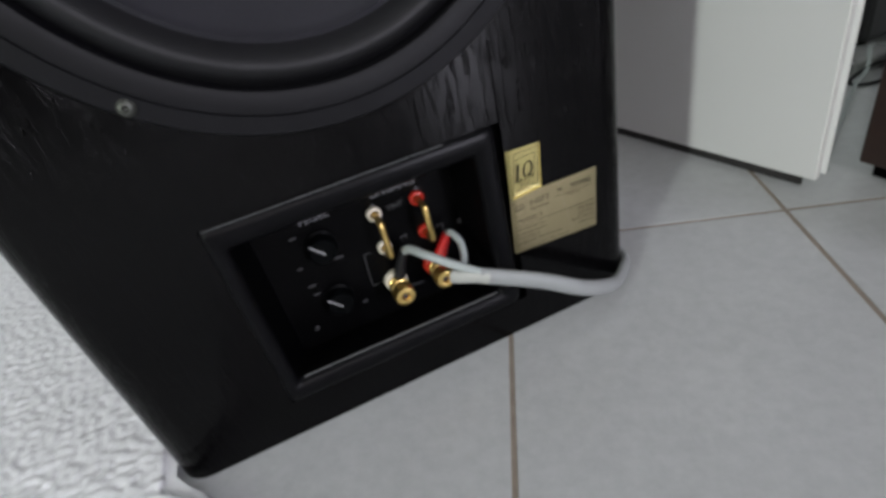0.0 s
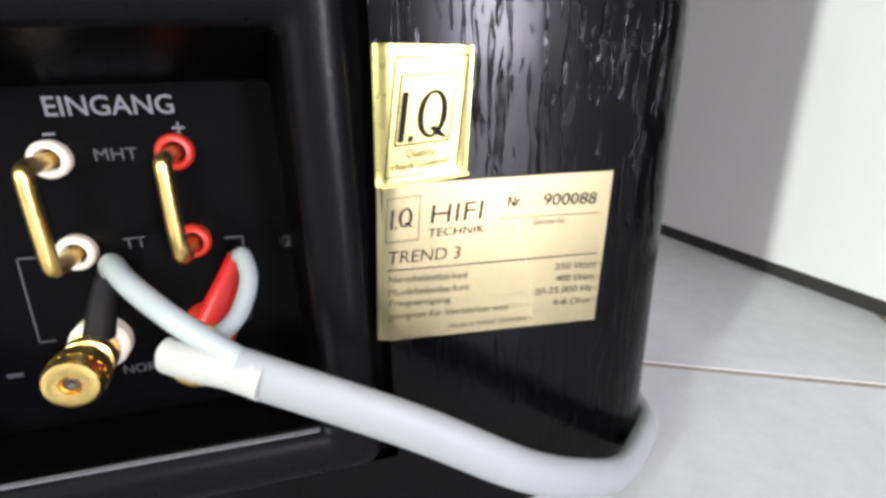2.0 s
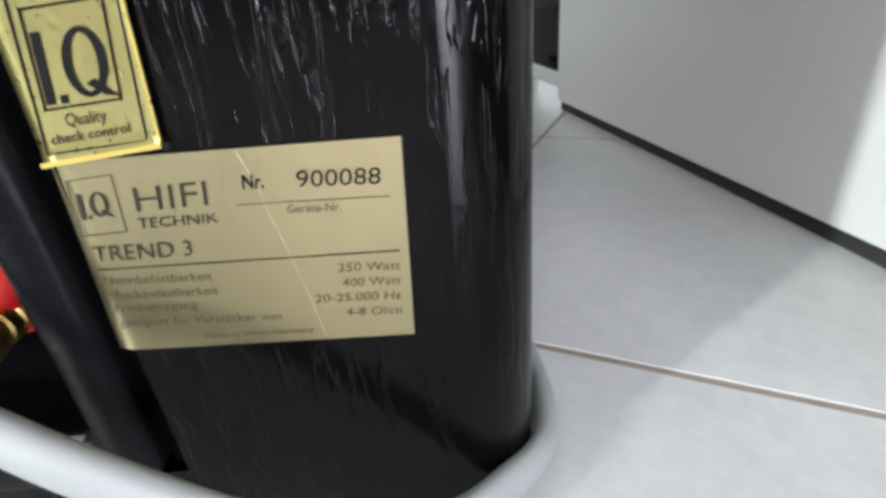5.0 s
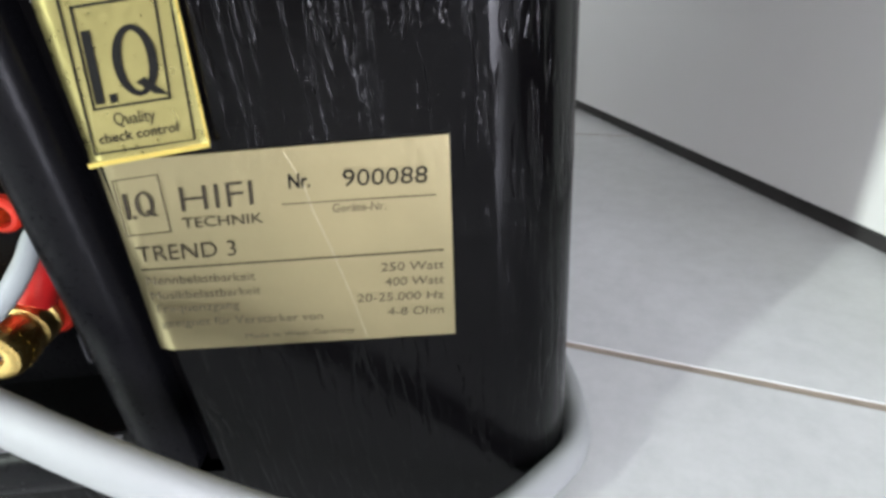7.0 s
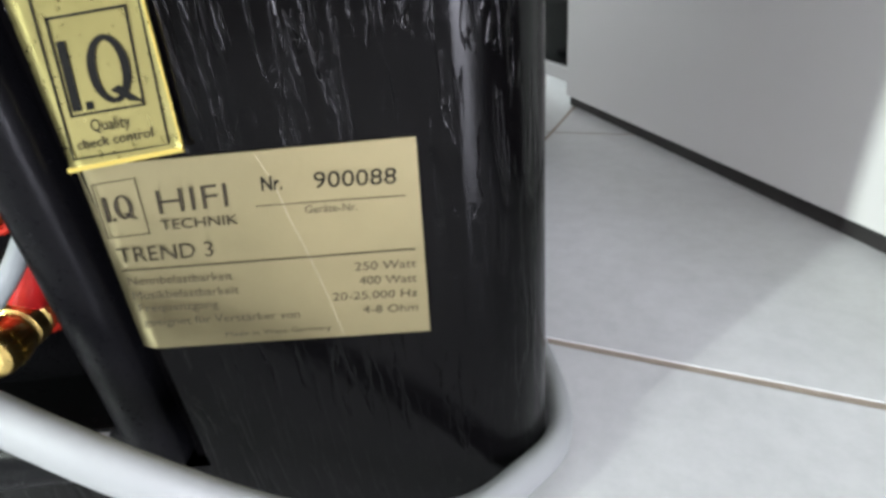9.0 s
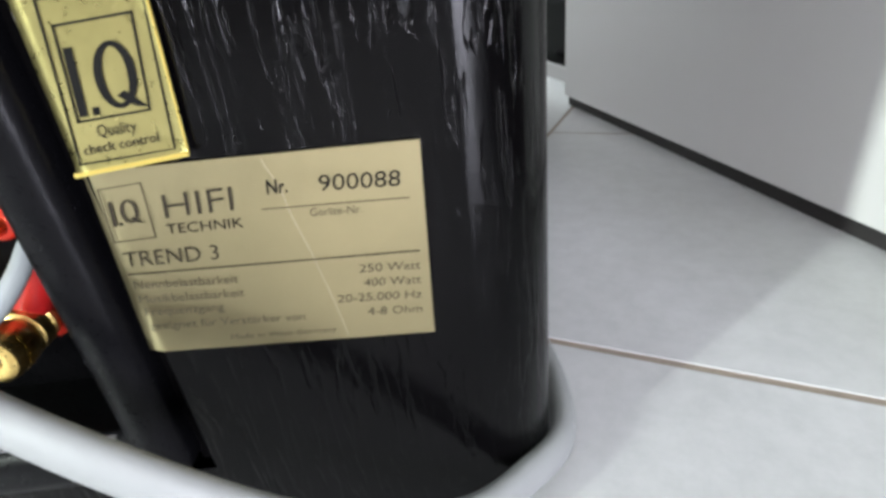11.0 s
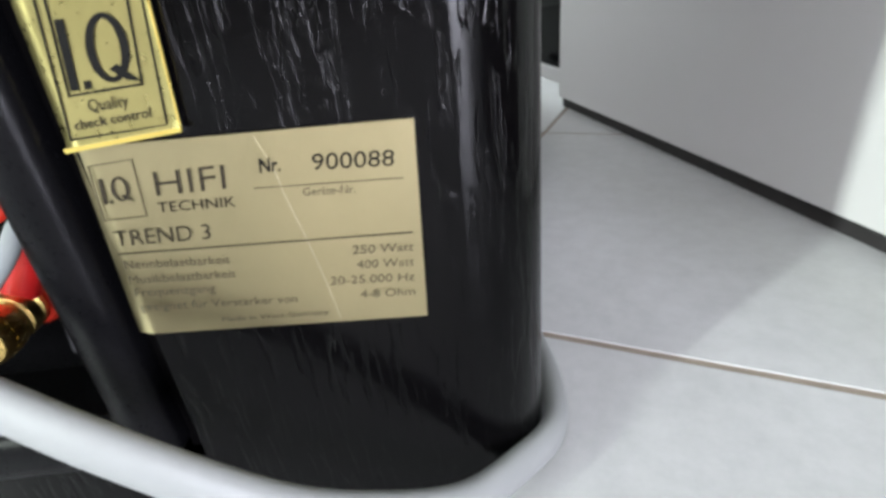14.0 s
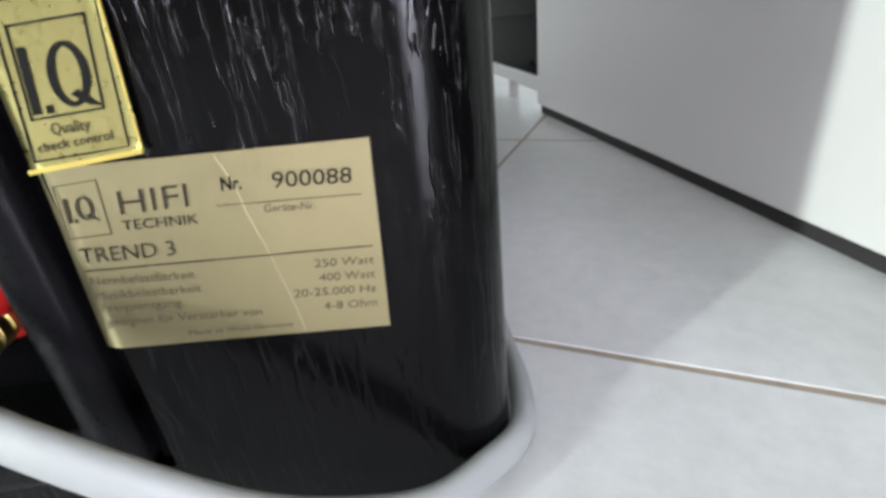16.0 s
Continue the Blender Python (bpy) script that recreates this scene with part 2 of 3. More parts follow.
def tube(points, ra, rb=None, segs=16, steps=8, up=(0, 0, 1)):
    """A round or oval tube along a smooth path; ra across, rb upward; either may be a function of 0..1."""
    bm = bmesh.new()
    path = smooth_path(points, steps) if steps else [Vector(q) for q in points]
    rb = rb or ra
    rings = []
    n = len(path)
    for i, c in enumerate(path):
        t = (path[min(i + 1, n - 1)] - path[max(i - 1, 0)]).normalized()
        s = t.cross(Vector(up))
        s = s.normalized() if s.length > 1e-4 else t.orthogonal().normalized()
        v = s.cross(t).normalized()
        a = ra(i / (n - 1)) if callable(ra) else ra
        b = rb(i / (n - 1)) if callable(rb) else rb
        rings.append([bm.verts.new(c + s * a * math.cos(2 * math.pi * k / segs) + v * b * math.sin(2 * math.pi * k / segs)) for k in range(segs)])
    for a, b in zip(rings, rings[1:]):
        for k in range(segs):
            j = (k + 1) % segs
            bm.faces.new((a[k], a[j], b[j], b[k]))
    bm.faces.new(rings[0])
    bm.faces.new(rings[-1][::-1])
    return bm


def lettering(text, left, right, height, y, mat, parent, name="lettering", bold=0.0, lean=0.0):
    """Printed words on the back: baseline from left to right, both (x, z)."""
    cu = bpy.data.curves.new(name, "FONT")
    cu.body, cu.size, cu.offset, cu.resolution_u = text, 1.0, bold, 3
    tmp = bpy.data.objects.new(name, cu)
    me = bpy.data.meshes.new_from_object(tmp)
    bpy.data.objects.remove(tmp)
    bpy.data.curves.remove(cu)
    n = len(me.vertices)
    co = np.empty(n * 3)
    me.vertices.foreach_get("co", co)
    co = co.reshape(-1, 3)
    x0, x1, top = co[:, 0].min(), co[:, 0].max(), 0.72
    dx, dz = right[0] - left[0], right[1] - left[1]
    f = (co[:, 0] - x0) / (x1 - x0)
    out = np.stack([left[0] + f * dx + co[:, 1] / top * height * lean, np.full(n, y), left[1] + f * dz + co[:, 1] / top * height], 1)
    me.vertices.foreach_set("co", out.ravel())
    me.materials.clear()
    me.name = name
    ob = part(name, me, mat, parent)
    return ob


# ---- structure: tiled floor, walls, ceiling ----
TILE, TILE_LONG, JOINT, TURN = 0.2170, 0.2780, 0.0034, -28.05
CROSS = Vector((0.2313, -0.0041, 0))
turn = Matrix.Rotation(radians(TURN), 4, "Z")
X0, X1, Y0, Y1, H = -3.0, 2.2, -3.2, 2.2, 2.5

floor = structure("floor", block((X0, Y0, -0.12), (X1, Y1, -0.0005)), M_GROUT, "pale grey stoneware tile floor with beige grout joints", "floor")


def wall_boxes(name, boxes, label, mat=None):
    bm = bmesh.new()
    for lo, hi in boxes:
        box(bm, lo, hi)
    return structure(name, bm, mat or M_WALL, label, "wall")


T = 0.18
wall_boxes("wall_north", [((X0 - T, Y1, -0.12), (X1 + T, Y1 + T, H))], "plain pale grey plastered room wall", M_WALL_PALE)
wall_boxes("wall_east", [((X1, Y0, -0.12), (X1 + T, Y1, H))], "plain pale grey plastered room wall", M_WALL_PALE)
# the wide opening here is added to hold the fill lamp
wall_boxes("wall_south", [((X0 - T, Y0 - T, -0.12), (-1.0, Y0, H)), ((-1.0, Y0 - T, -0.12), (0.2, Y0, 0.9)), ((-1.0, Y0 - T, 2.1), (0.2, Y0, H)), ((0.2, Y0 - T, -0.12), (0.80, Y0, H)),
                          ((1.50, Y0 - T, -0.12), (X1 + T, Y0, H)), ((0.80, Y0 - T, 2.18), (1.50, Y0, H)), ((0.80, Y0 - T, -0.12), (1.50, Y0, 0.0))], "unseen taupe wall with a tall window and an added wide opening")
wall_boxes("wall_west", [((X0 - T, Y0, -0.12), (X0, -2.18, H)), ((X0 - T, -1.74, -0.12), (X0, Y1, H)), ((X0 - T, -2.18, 2.05), (X0, -1.74, H)), ((X0 - T, -2.18, -0.12), (X0, -1.74, 0.65))], "unseen dark taupe wall with a narrow window opening")
structure("ceiling", block((X0 - T, Y0 - T, H), (X1 + T, Y1 + T, H + 0.12)), M_CEIL, "plain white painted ceiling", "ceiling")

# ---- loudspeaker ----
XL, XR, DEPTH, TALL, RAD = -0.2350, 0.0885, 0.36, 1.02, 0.0190
RX0, RX1, RZ0, RZ1 = -0.1570, -0.0010, 0.0265, 0.1485    # outer rim of the terminal tray
HX1 = 0.0036                                               # edge of the veneered panel beside the tray
IX0, IX1, IZ0, IZ1 = -0.1480, -0.0140, 0.0400, 0.1340     # mouth of the tray
FLOOR_Y = 0.0340                                           # depth of the tray's bottom
WX, WZ, WR = -0.0715, 0.3150, 0.1395                       # woofer centre and radius
WB = 0.1715                                                # lower edge of the panel round the woofer

speaker = thing("loudspeaker", (-0.0735, 0.18, 0.0), "tall black ash loudspeaker, its terminal side showing, on the tiles", "loudspeaker")


def rounded_rect(x0, x1, y0, y1, r, n=8):
    pts = []
    for cx, cy, a in ((x1 - r, y0 + r, -90), (x1 - r, y1 - r, 0), (x0 + r, y1 - r, 90), (x0 + r, y0 + r, 180)):
        for i in range(n + 1):
            t = radians(a + 90 * i / n)
            pts.append((cx + r * math.cos(t), cy + r * math.sin(t)))
    return pts


def cabinet_mesh():
    """A hollow-backed body: rounded side walls, and a back with openings for the tray and the woofer."""
    bm = bmesh.new()
    o = rounded_rect(XL, XR, 0.0, DEPTH, RAD)
    lo = [bm.verts.new((x, y, 0.0)) for x, y in o]
    hi = [bm.verts.new((x, y, TALL)) for x, y in o]
    n = len(o)
    for i in range(n):
        j = (i + 1) % n
        # the flat back between the two rear corners is filled separately
        if abs(o[i][1]) < 1e-9 and abs(o[j][1]) < 1e-9:
            continue
        bm.faces.new((lo[i], lo[j], hi[j], hi[i]))
    bm.faces.new(lo)
    bm.faces.new(hi)
    xa, xb = XL + RAD, XR - RAD
    # back: rows of quads round the tray, then a disc opening for the woofer
    xs, zs = [xa, RX0, HX1, xb], [0.0, RZ0, RZ1, WB]

    def quad(a, b, c, d):
        bm.faces.new([bm.verts.new((p[0], 0.0, p[1])) for p in (a, b, c, d)])
    for i in range(3):
        for k in range(3):
            if (i, k) != (1, 1):
                quad((xs[i], zs[k]), (xs[i + 1], zs[k]), (xs[i + 1], zs[k + 1]), (xs[i], zs[k + 1]))
    N = 64
    z0, z1 = WB, 2 * WZ - WB
    r = WR - 0.004

    def edge(t):
        c, s = math.cos(t), math.sin(t)
        k = min(((xb - WX) if c > 0 else (WX - xa)) / abs(c) if abs(c) > 1e-6 else 9, (z1 - WZ) / abs(s) if abs(s) > 1e-6 else 9)
        return (WX + c * k, WZ + s * k)
    corner, cornl = math.atan2(z1 - WZ, xb - WX), math.atan2(z1 - WZ, WX - xa)
    angles = sorted([2 * math.pi * i / N for i in range(N)] + [corner, math.pi - cornl, math.pi + cornl, 2 * math.pi - corner])
    for a, b in zip(angles, angles[1:] + [angles[0] + 2 * math.pi]):
        pa, pb = edge(a), edge(b)
        quad((WX + r * math.cos(a), WZ + r * math.sin(a)), pa, pb, (WX + r * math.cos(b), WZ + r * math.sin(b)))
    quad((xa, z1), (xb, z1), (xb, TALL), (xa, TALL))
    bmesh.ops.remove_doubles(bm, verts=bm.verts, dist=1e-5)
    return bm


body = part("body", cabinet_mesh(), M_ASH, speaker, "", True)
part("seam", strip([(0.0034, 0.1490), (0.0040, 0.1900)], 0.0007, -0.0002, 0.0005), M_DARK, speaker)


def woofer():
    basket = part("woofer_basket", lathe([(-0.01, WR - 0.002), (0.002, WR), (0.0042, WR - 0.0012), (0.0046, WR - 0.009), (0.0038, WR - 0.0094), (0.0046, WR - 0.0099), (0.0050, WR - 0.017), (0.0040, WR - 0.0195), (-0.004, WR - 0.0205)], (WX, 0, WZ), 128), M_BASKET, speaker, "matt black pressed-steel woofer frame", True)
    roll = [(-0.004 + 0.009 * math.sin(math.pi * i / 12), WR - 0.0195 - 0.0185 * i / 12) for i in range(13)]
    part("surround", lathe(roll, (WX, 0, WZ), 128), M_RUBBER, basket, "black rubber roll surround", True)
    part("cone", lathe([(-0.004, WR - 0.0375), (-0.003, WR - 0.0400), (-0.008, WR - 0.043), (-0.045, 0.036), (-0.046, 0.034)], (WX, 0, WZ), 128), M_CONE, basket, "dark grey paper cone", True)
    part("dust_cap", lathe([(-0.046, 0.034), (-0.036, 0.026), (-0.031, 0.014), (-0.029, 0.0)], (WX, 0, WZ), 64), M_CONE, basket, "", True)
    for a in (-128.5, -38.5, 51.5, 141.5):
        c = (WX + 0.1352 * math.cos(radians(a)), -0.0035, WZ + 0.1352 * math.sin(radians(a)))
        sc = part("screw", lathe([(0, 0.0040), (0.0010, 0.0038), (0.0022, 0.0028), (0.0026, 0.0014), (0.0018, 0.0010), (0.0010, 0.0)], c, 24), M_STEEL, basket, "dull zinc screw head", True)


woofer()


def rings_mesh(loops, closed_end):
    bm = bmesh.new()
    rings = [[bm.verts.new((x, y, z)) for x, z in rounded_rect(x0, x1, z0, z1, r, 5)] for x0, x1, z0, z1, y, r in loops]
    for a, b in zip(rings, rings[1:]):
        for i in range(len(a)):
            j = (i + 1) % len(a)
            bm.faces.new((a[i], a[j], b[j], b[i]))
    if closed_end:
        bm.faces.new(rings[-1])
    return bm


def tray():
    """Moulded tray: a rounded rim, steep walls and a flat bottom."""
    rim = []
    for k, y in ((0, 0.0050), (0, 0.0004), (0.05, -0.0010), (0.16, -0.0022), (0.36, -0.0029), (0.62, -0.0027), (0.82, -0.0016), (0.95, 0.0002), (1.0, 0.0022)):
        rim.append((RX0 + (IX0 - RX0) * k, RX1 + (IX1 - RX1) * k, RZ0 + (IZ0 - RZ0) * k, RZ1 + (IZ1 - RZ1) * k, y, 0.0040 - 0.0015 * k))
    well = [rim[-1], (IX0 + 0.006, IX1 - 0.0045, IZ0 - 0.008, IZ1 - 0.010, FLOOR_Y, 0.0025)]
    ob = part("terminal_tray", rings_mesh(well, True), M_RECESS, speaker, "recessed black plastic terminal tray", True)
    part("rim", rings_mesh(rim, False), M_RIM, ob, "rounded satin black rim", True)
    return ob


plate = tray()
part("worn_edge", strip([(IX0 + 0.004, IZ0 + 0.0012), (-0.08, IZ0 + 0.0004), (IX1 - 0.002, IZ0 - 0.0004)], 0.0003, -0.0002, 0.0012), M_WORN, plate, "scuffed pale lower edge")
part("worn_edge", strip([(RX0 + 0.002, RZ1 - 0.0006), (-0.112, RZ1 - 0.0006), (RX1 - 0.03, RZ1 - 0.0006)], 0.00022, -0.0016, -0.0006), M_WORN, plate, "scuffed pale upper edge")
# near-black floor puts the shade inside the gap into its colour
part("groove", block((RX1 - 0.0005, 0.0045, RZ0 - 0.001), (HX1 + 0.0005, 0.0060, RZ1)), M_DARK, speaker, "floor of the gap beside the tray, near black for shade")
part("panel_edge", block((HX1, 0.0003, RZ0), (HX1 + 0.0012, 0.0058, RZ1)), M_ASH, speaker, "cut edge of the veneered panel")

PY = FLOOR_Y - 0.0002
JX = {"white": -0.0712, "red": -0.0435}
JZ = (0.1072, 0.0832)


def jack(x, z, mat, label):
    part("jack", lathe([(-0.001, 0.0046), (0.0022, 0.0046), (0.0030, 0.0040), (0.0032, 0.0030), (0.0020, 0.0024), (0.0, 0.0024)], (x, FLOOR_Y, z), 28), mat, plate, label, True)


for side, mt, lb in (("white", M_WHITE_PL, "cream plastic jack collar"), ("red", M_RED_PL, "red plastic jack collar")):
    for z in JZ:
        jack(JX[side], z, mt, lb)
    x, yo = JX[side], 0.0185
    pts = [(x, FLOOR_Y - 0.001, JZ[0]), (x, yo + 0.003, JZ[0]), (x, yo + 0.0008, JZ[0] - 0.0009), (x, yo, JZ[0] - 0.0032), (x, yo, JZ[1] + 0.0032), (x, yo + 0.0008, JZ[1] + 0.0009), (x, yo + 0.003, JZ[1]), (x, FLOOR_Y - 0.001, JZ[1])]
    part("bridge", tube(pts, 0.00195, None, 14, 4, (1, 0, 0)), M_GOLD, plate, "bent gold-plated bridge rod", True)

POST_Z = 0.0572


def binding_post(x, collar, label):
    post = part("binding_post", lathe([(0, 0.0040), (0.0060, 0.0040), (0.0062, 0.0058), (0.0080, 0.0062), (0.0085, 0.0056), (0.0092, 0.0056), (0.0097, 0.0062), (0.0125, 0.0062),
                                       (0.0130, 0.0052), (0.0145, 0.0050), (0.0150, 0.0064), (0.0156, 0.0067), (0.0215, 0.0067), (0.0230, 0.0060), (0.0234, 0.0048), (0.0230, 0.0026), (0.0210, 0.0022), (0.0195, 0.0)],
                                      (x, FLOOR_Y, POST_Z), 40), M_GOLD, plate, "gold-plated screw terminal", True)
    part("collar", lathe([(-0.001, 0.0074), (0.0035, 0.0074), (0.0046, 0.0066), (0.0050, 0.0040)], (x, FLOOR_Y, POST_Z), 32), collar, post, label, True)
    part("pin_hole", lathe([(0.0222, 0.0019), (0.0224, 0.0012), (0.0216, 0.0)], (x, FLOOR_Y, POST_Z), 16), M_BROWN, post)
    for i in range(18):
        a = 2 * math.pi * i / 18
        bm = block((-0.00035, -0.0012, 0.0063), (0.00035, 0.0012, 0.00685), 0.0, 1, Matrix.Translation((x, FLOOR_Y - 0.0185, POST_Z)) @ Matrix.Rotation(a, 4, "Y"))
        part("knurl", bm, M_GOLD, post)


binding_post(JX["white"], M_WHITE_PL, "cream plastic collar")
binding_post(JX["red"], M_RED_PL, "red plastic collar")


def level_knob(x, z):
    knob = part("level_knob", lathe([(0, 0.0098), (0.0018, 0.0098), (0.0022, 0.0090), (0.0085, 0.0084), (0.0094, 0.0077), (0.0094, 0.0)], (x, FLOOR_Y, z), 40), M_PLASTIC, plate, "black plastic level knob", True)
    part("pointer", prism([(x - 0.0068, z + 0.0060), (x - 0.0062, z + 0.0066), (x + 0.0010, z - 0.0010), (x + 0.0004, z - 0.0016)], FLOOR_Y - 0.0098, FLOOR_Y - 0.0090), M_POINTER, knob, "white pointer line")


level_knob(-0.1070, 0.1000)
level_knob(-0.1090, 0.0610)

# printing on the tray's bottom
lettering("EINGANG", (-0.0700, 0.1172), (-0.0420, 0.1166), 0.0047, PY, M_PRINT, plate, bold=0.008)
lettering("PEGEL", (-0.1139, 0.1164), (-0.0958, 0.1164), 0.0042, PY, M_PRINT_MID, plate, bold=0.008)
lettering("MHT", (-0.0620, 0.1060), (-0.0524, 0.1058), 0.0031, PY, M_PRINT_DIM, plate)
lettering("TT", (-0.0605, 0.0825), (-0.0551, 0.0826), 0.0031, PY, M_PRINT_DIM, plate)
lettering("NORMAL", (-0.0684, 0.0454), (-0.0524, 0.0452), 0.0028, PY, M_PRINT_DIM, plate)
part("plus_sign", strip([(-0.0431, 0.1130), (-0.0407, 0.1130)], 0.0005, PY, FLOOR_Y), M_PRINT, plate)
part("plus_sign", strip([(-0.0419, 0.1118), (-0.0419, 0.1142)], 0.0005, PY, FLOOR_Y), M_PRINT, plate)
part("minus_sign", strip([(-0.0715, 0.1130), (-0.0695, 0.1130)], 0.0005, PY, FLOOR_Y), M_PRINT, plate)
part("printed_line", strip([(-0.0805, 0.0826), (-0.0852, 0.0826), (-0.0862, 0.0587), (-0.0825, 0.0587)], 0.0004, PY, FLOOR_Y), M_PRINT_DIM, plate)
part("printed_line", strip([(-0.0356, 0.0828), (-0.0311, 0.0828), (-0.0324, 0.0575), (-0.0362, 0.0575)], 0.0004, PY, FLOOR_Y), M_PRINT_DIM, plate)
for x, z, w in ((-0.1020, 0.0879, 0.0050), (-0.1220, 0.1105, 0.0030), (-0.1245, 0.0900, 0.0022), (-0.1230, 0.0760, 0.0040), (-0.0955, 0.0500, 0.0026), (-0.1215, 0.0690, 0.0030)):
    part("printed_mark", strip([(x, z), (x + w, z)], 0.0011, PY, FLOOR_Y), M_PRINT_DIM, plate)
for x, z in ((-0.0195, 0.0800), (-0.1288, 0.0450)):
    sc = part("screw", lathe([(0, 0.0020), (0.0006, 0.0019), (0.0011, 0.0012), (0.0008, 0.0006), (0.0006, 0.0)], (x, FLOOR_Y, z), 20), M_SCREW_BLK, plate, "small blackened screw", True)
badge = part("badge", prism([(-0.0424, 0.0370), (-0.0321, 0.0358), (-0.0315, 0.0477), (-0.0414, 0.0482)], FLOOR_Y - 0.0014, FLOOR_Y, 0.0004), M_PLASTIC, plate, "small embossed black plastic badge")
part("badge_frame", strip([(-0.0412, 0.0382), (-0.0333, 0.0372), (-0.0327, 0.0465), (-0.0404, 0.0470)], 0.0005, FLOOR_Y - 0.0018, FLOOR_Y - 0.0012, True), M_PRINT_DIM, badge)


# ---- stickers on the back ----
def skew(c, u, v):
    """A place on a sticker: corners bl, br, tr, tl and the fractions across and up."""
    bl, br, tr, tl = c
    return tuple((bl[i] * (1 - u) + br[i] * u) * (1 - v) + (tl[i] * (1 - u) + tr[i] * u) * v for i in (0, 1))


def sticker(name, c, mat, label, lift, curl=None):
    """Thin foil on a grid, its left strip bent over the rim, a corner lifted by curl(u, v)."""
    bm = bmesh.new()
    us, vs = [0, 0.015, 0.03, 0.045, 0.06, 0.08, 0.1, 0.12] + [0.15 + i / 20 for i in range(18)], [i / 14 for i in range(15)]
    grid = []
    for v in vs:
        row = []
        for u in us:
            x, z = skew(c, u, v)
            row.append(bm.verts.new((x, -lift - (curl(u, v) if curl else 0), z)))
        grid.append(row)
    for a, b in zip(grid, grid[1:]):
        for i in range(len(a) - 1):
            bm.faces.new((a[i], a[i + 1], b[i + 1], b[i]))
    bmesh.ops.recalc_face_normals(bm, faces=bm.faces)
    bmesh.ops.solidify(bm, geom=bm.faces[:], thickness=0.00012)
    return part(name, bm, mat, speaker, label, True)


LAB = ((0.0006, 0.0628), (0.0601, 0.0594), (0.0620, 0.1006), (0.0030, 0.1017))
LOGO = ((0.0028, 0.1013), (0.0231, 0.1029), (0.0250, 0.1300), (0.0040, 0.1308))
fold = lambda u, w: 0.0011 * max(0.0, 1 - u / w) ** 1.5   # the left strip bends down into the gap
crease = lambda u, v: 0.00010 * math.exp(-((u - 0.56 - 0.17 * (1 - v)) / 0.03) ** 2)
plate_label = sticker("type_plate", LAB, M_FOIL, "creased matt gold foil type plate with dark printing", 0.0006, lambda u, v: crease(u, v) - fold(u, 0.06))
logo = sticker("quality_sticker", LOGO, M_FOIL_BRIGHT, "shiny gold foil sticker with a black emblem, curling at its foot", 0.0011, lambda u, v: 0.0005 * max(0, 0.045 - v) / 0.045 + 0.0003 * max(0, u - 0.93) / 0.07 - fold(u, 0.12))
LY, GY = -0.00080, -0.00140


def word(text, a, b, h, mat=M_INK, bold=0.0):
    lettering(text, a, b, h + 0.0001, LY, mat, plate_label, bold=bold, lean=0.16)


word("HIFI", (0.0147, 0.0917), (0.0271, 0.0917), 0.0046, M_INK_THIN, -0.008)
word("TECHNIK", (0.0139, 0.0886), (0.0279, 0.0882), 0.0019, M_INK_THIN)
word("TREND 3", (0.0040, 0.0829), (0.0216, 0.0823), 0.0031, M_INK_THIN, -0.006)
word("Nr.", (0.0337, 0.0940), (0.0374, 0.0939), 0.0025, M_INK, 0.02)
word("900088", (0.0429, 0.0934), (0.0575, 0.0926), 0.0030, M_INK)
word("Geräte-Nr.", (0.0403, 0.0888), (0.0498, 0.0883), 0.0015, M_INK_FAINT)
word("Nennbelastbarkeit", (0.0039, 0.0780), (0.0236, 0.0768), 0.0018, M_INK_FAINT)
word("Musikbelastbarkeit", (0.0036, 0.0747), (0.0239, 0.0736), 0.0018, M_INK_FAINT)
word("Frequenzgang", (0.0037, 0.0718), (0.0191, 0.0709), 0.0018, M_INK_FAINT)
word("geeignet für Verstärker von", (0.0034, 0.0685), (0.0343, 0.0664), 0.0018, M_INK_FAINT)
word("Made in West-Germany", (0.0184, 0.0637), (0.0400, 0.0626), 0.0012, M_INK_FAINT)
word("250 Watt", (0.0471, 0.0758), (0.0590, 0.0751), 0.0018, M_INK_FAINT)
word("400 Watt", (0.0474, 0.0725), (0.0587, 0.0718), 0.0018, M_INK_FAINT)
word("20-25.000 Hz", (0.0416, 0.0695), (0.0584, 0.0684), 0.0018, M_INK_FAINT)
word("4-8 Ohm", (0.0470, 0.0657), (0.0581, 0.0649), 0.0018, M_INK_FAINT)
part("crease", strip([(0.0342, 0.1004), (0.0362, 0.0948), (0.0370, 0.0891), (0.0387, 0.0819), (0.0409, 0.0702), (0.0422, 0.0610)], 0.00015, -0.00077, -0.0005), M_CREASE, plate_label, "pale crease across the foil")
part("printed_line", strip([(0.0039, 0.0812), (0.0592, 0.0790)], 0.00022, LY, LY + 0.0002), M_INK_THIN, plate_label)
part("printed_line", strip([(0.0320, 0.0912), (0.0588, 0.0901)], 0.00015, LY, LY + 0.0002), M_INK_FAINT, plate_label)
part("printed_frame", strip([(0.0039, 0.0881), (0.0116, 0.0882), (0.0127, 0.0987), (0.0051, 0.0983)], 0.00015, LY, LY + 0.0002, True), M_INK_FAINT, plate_label)


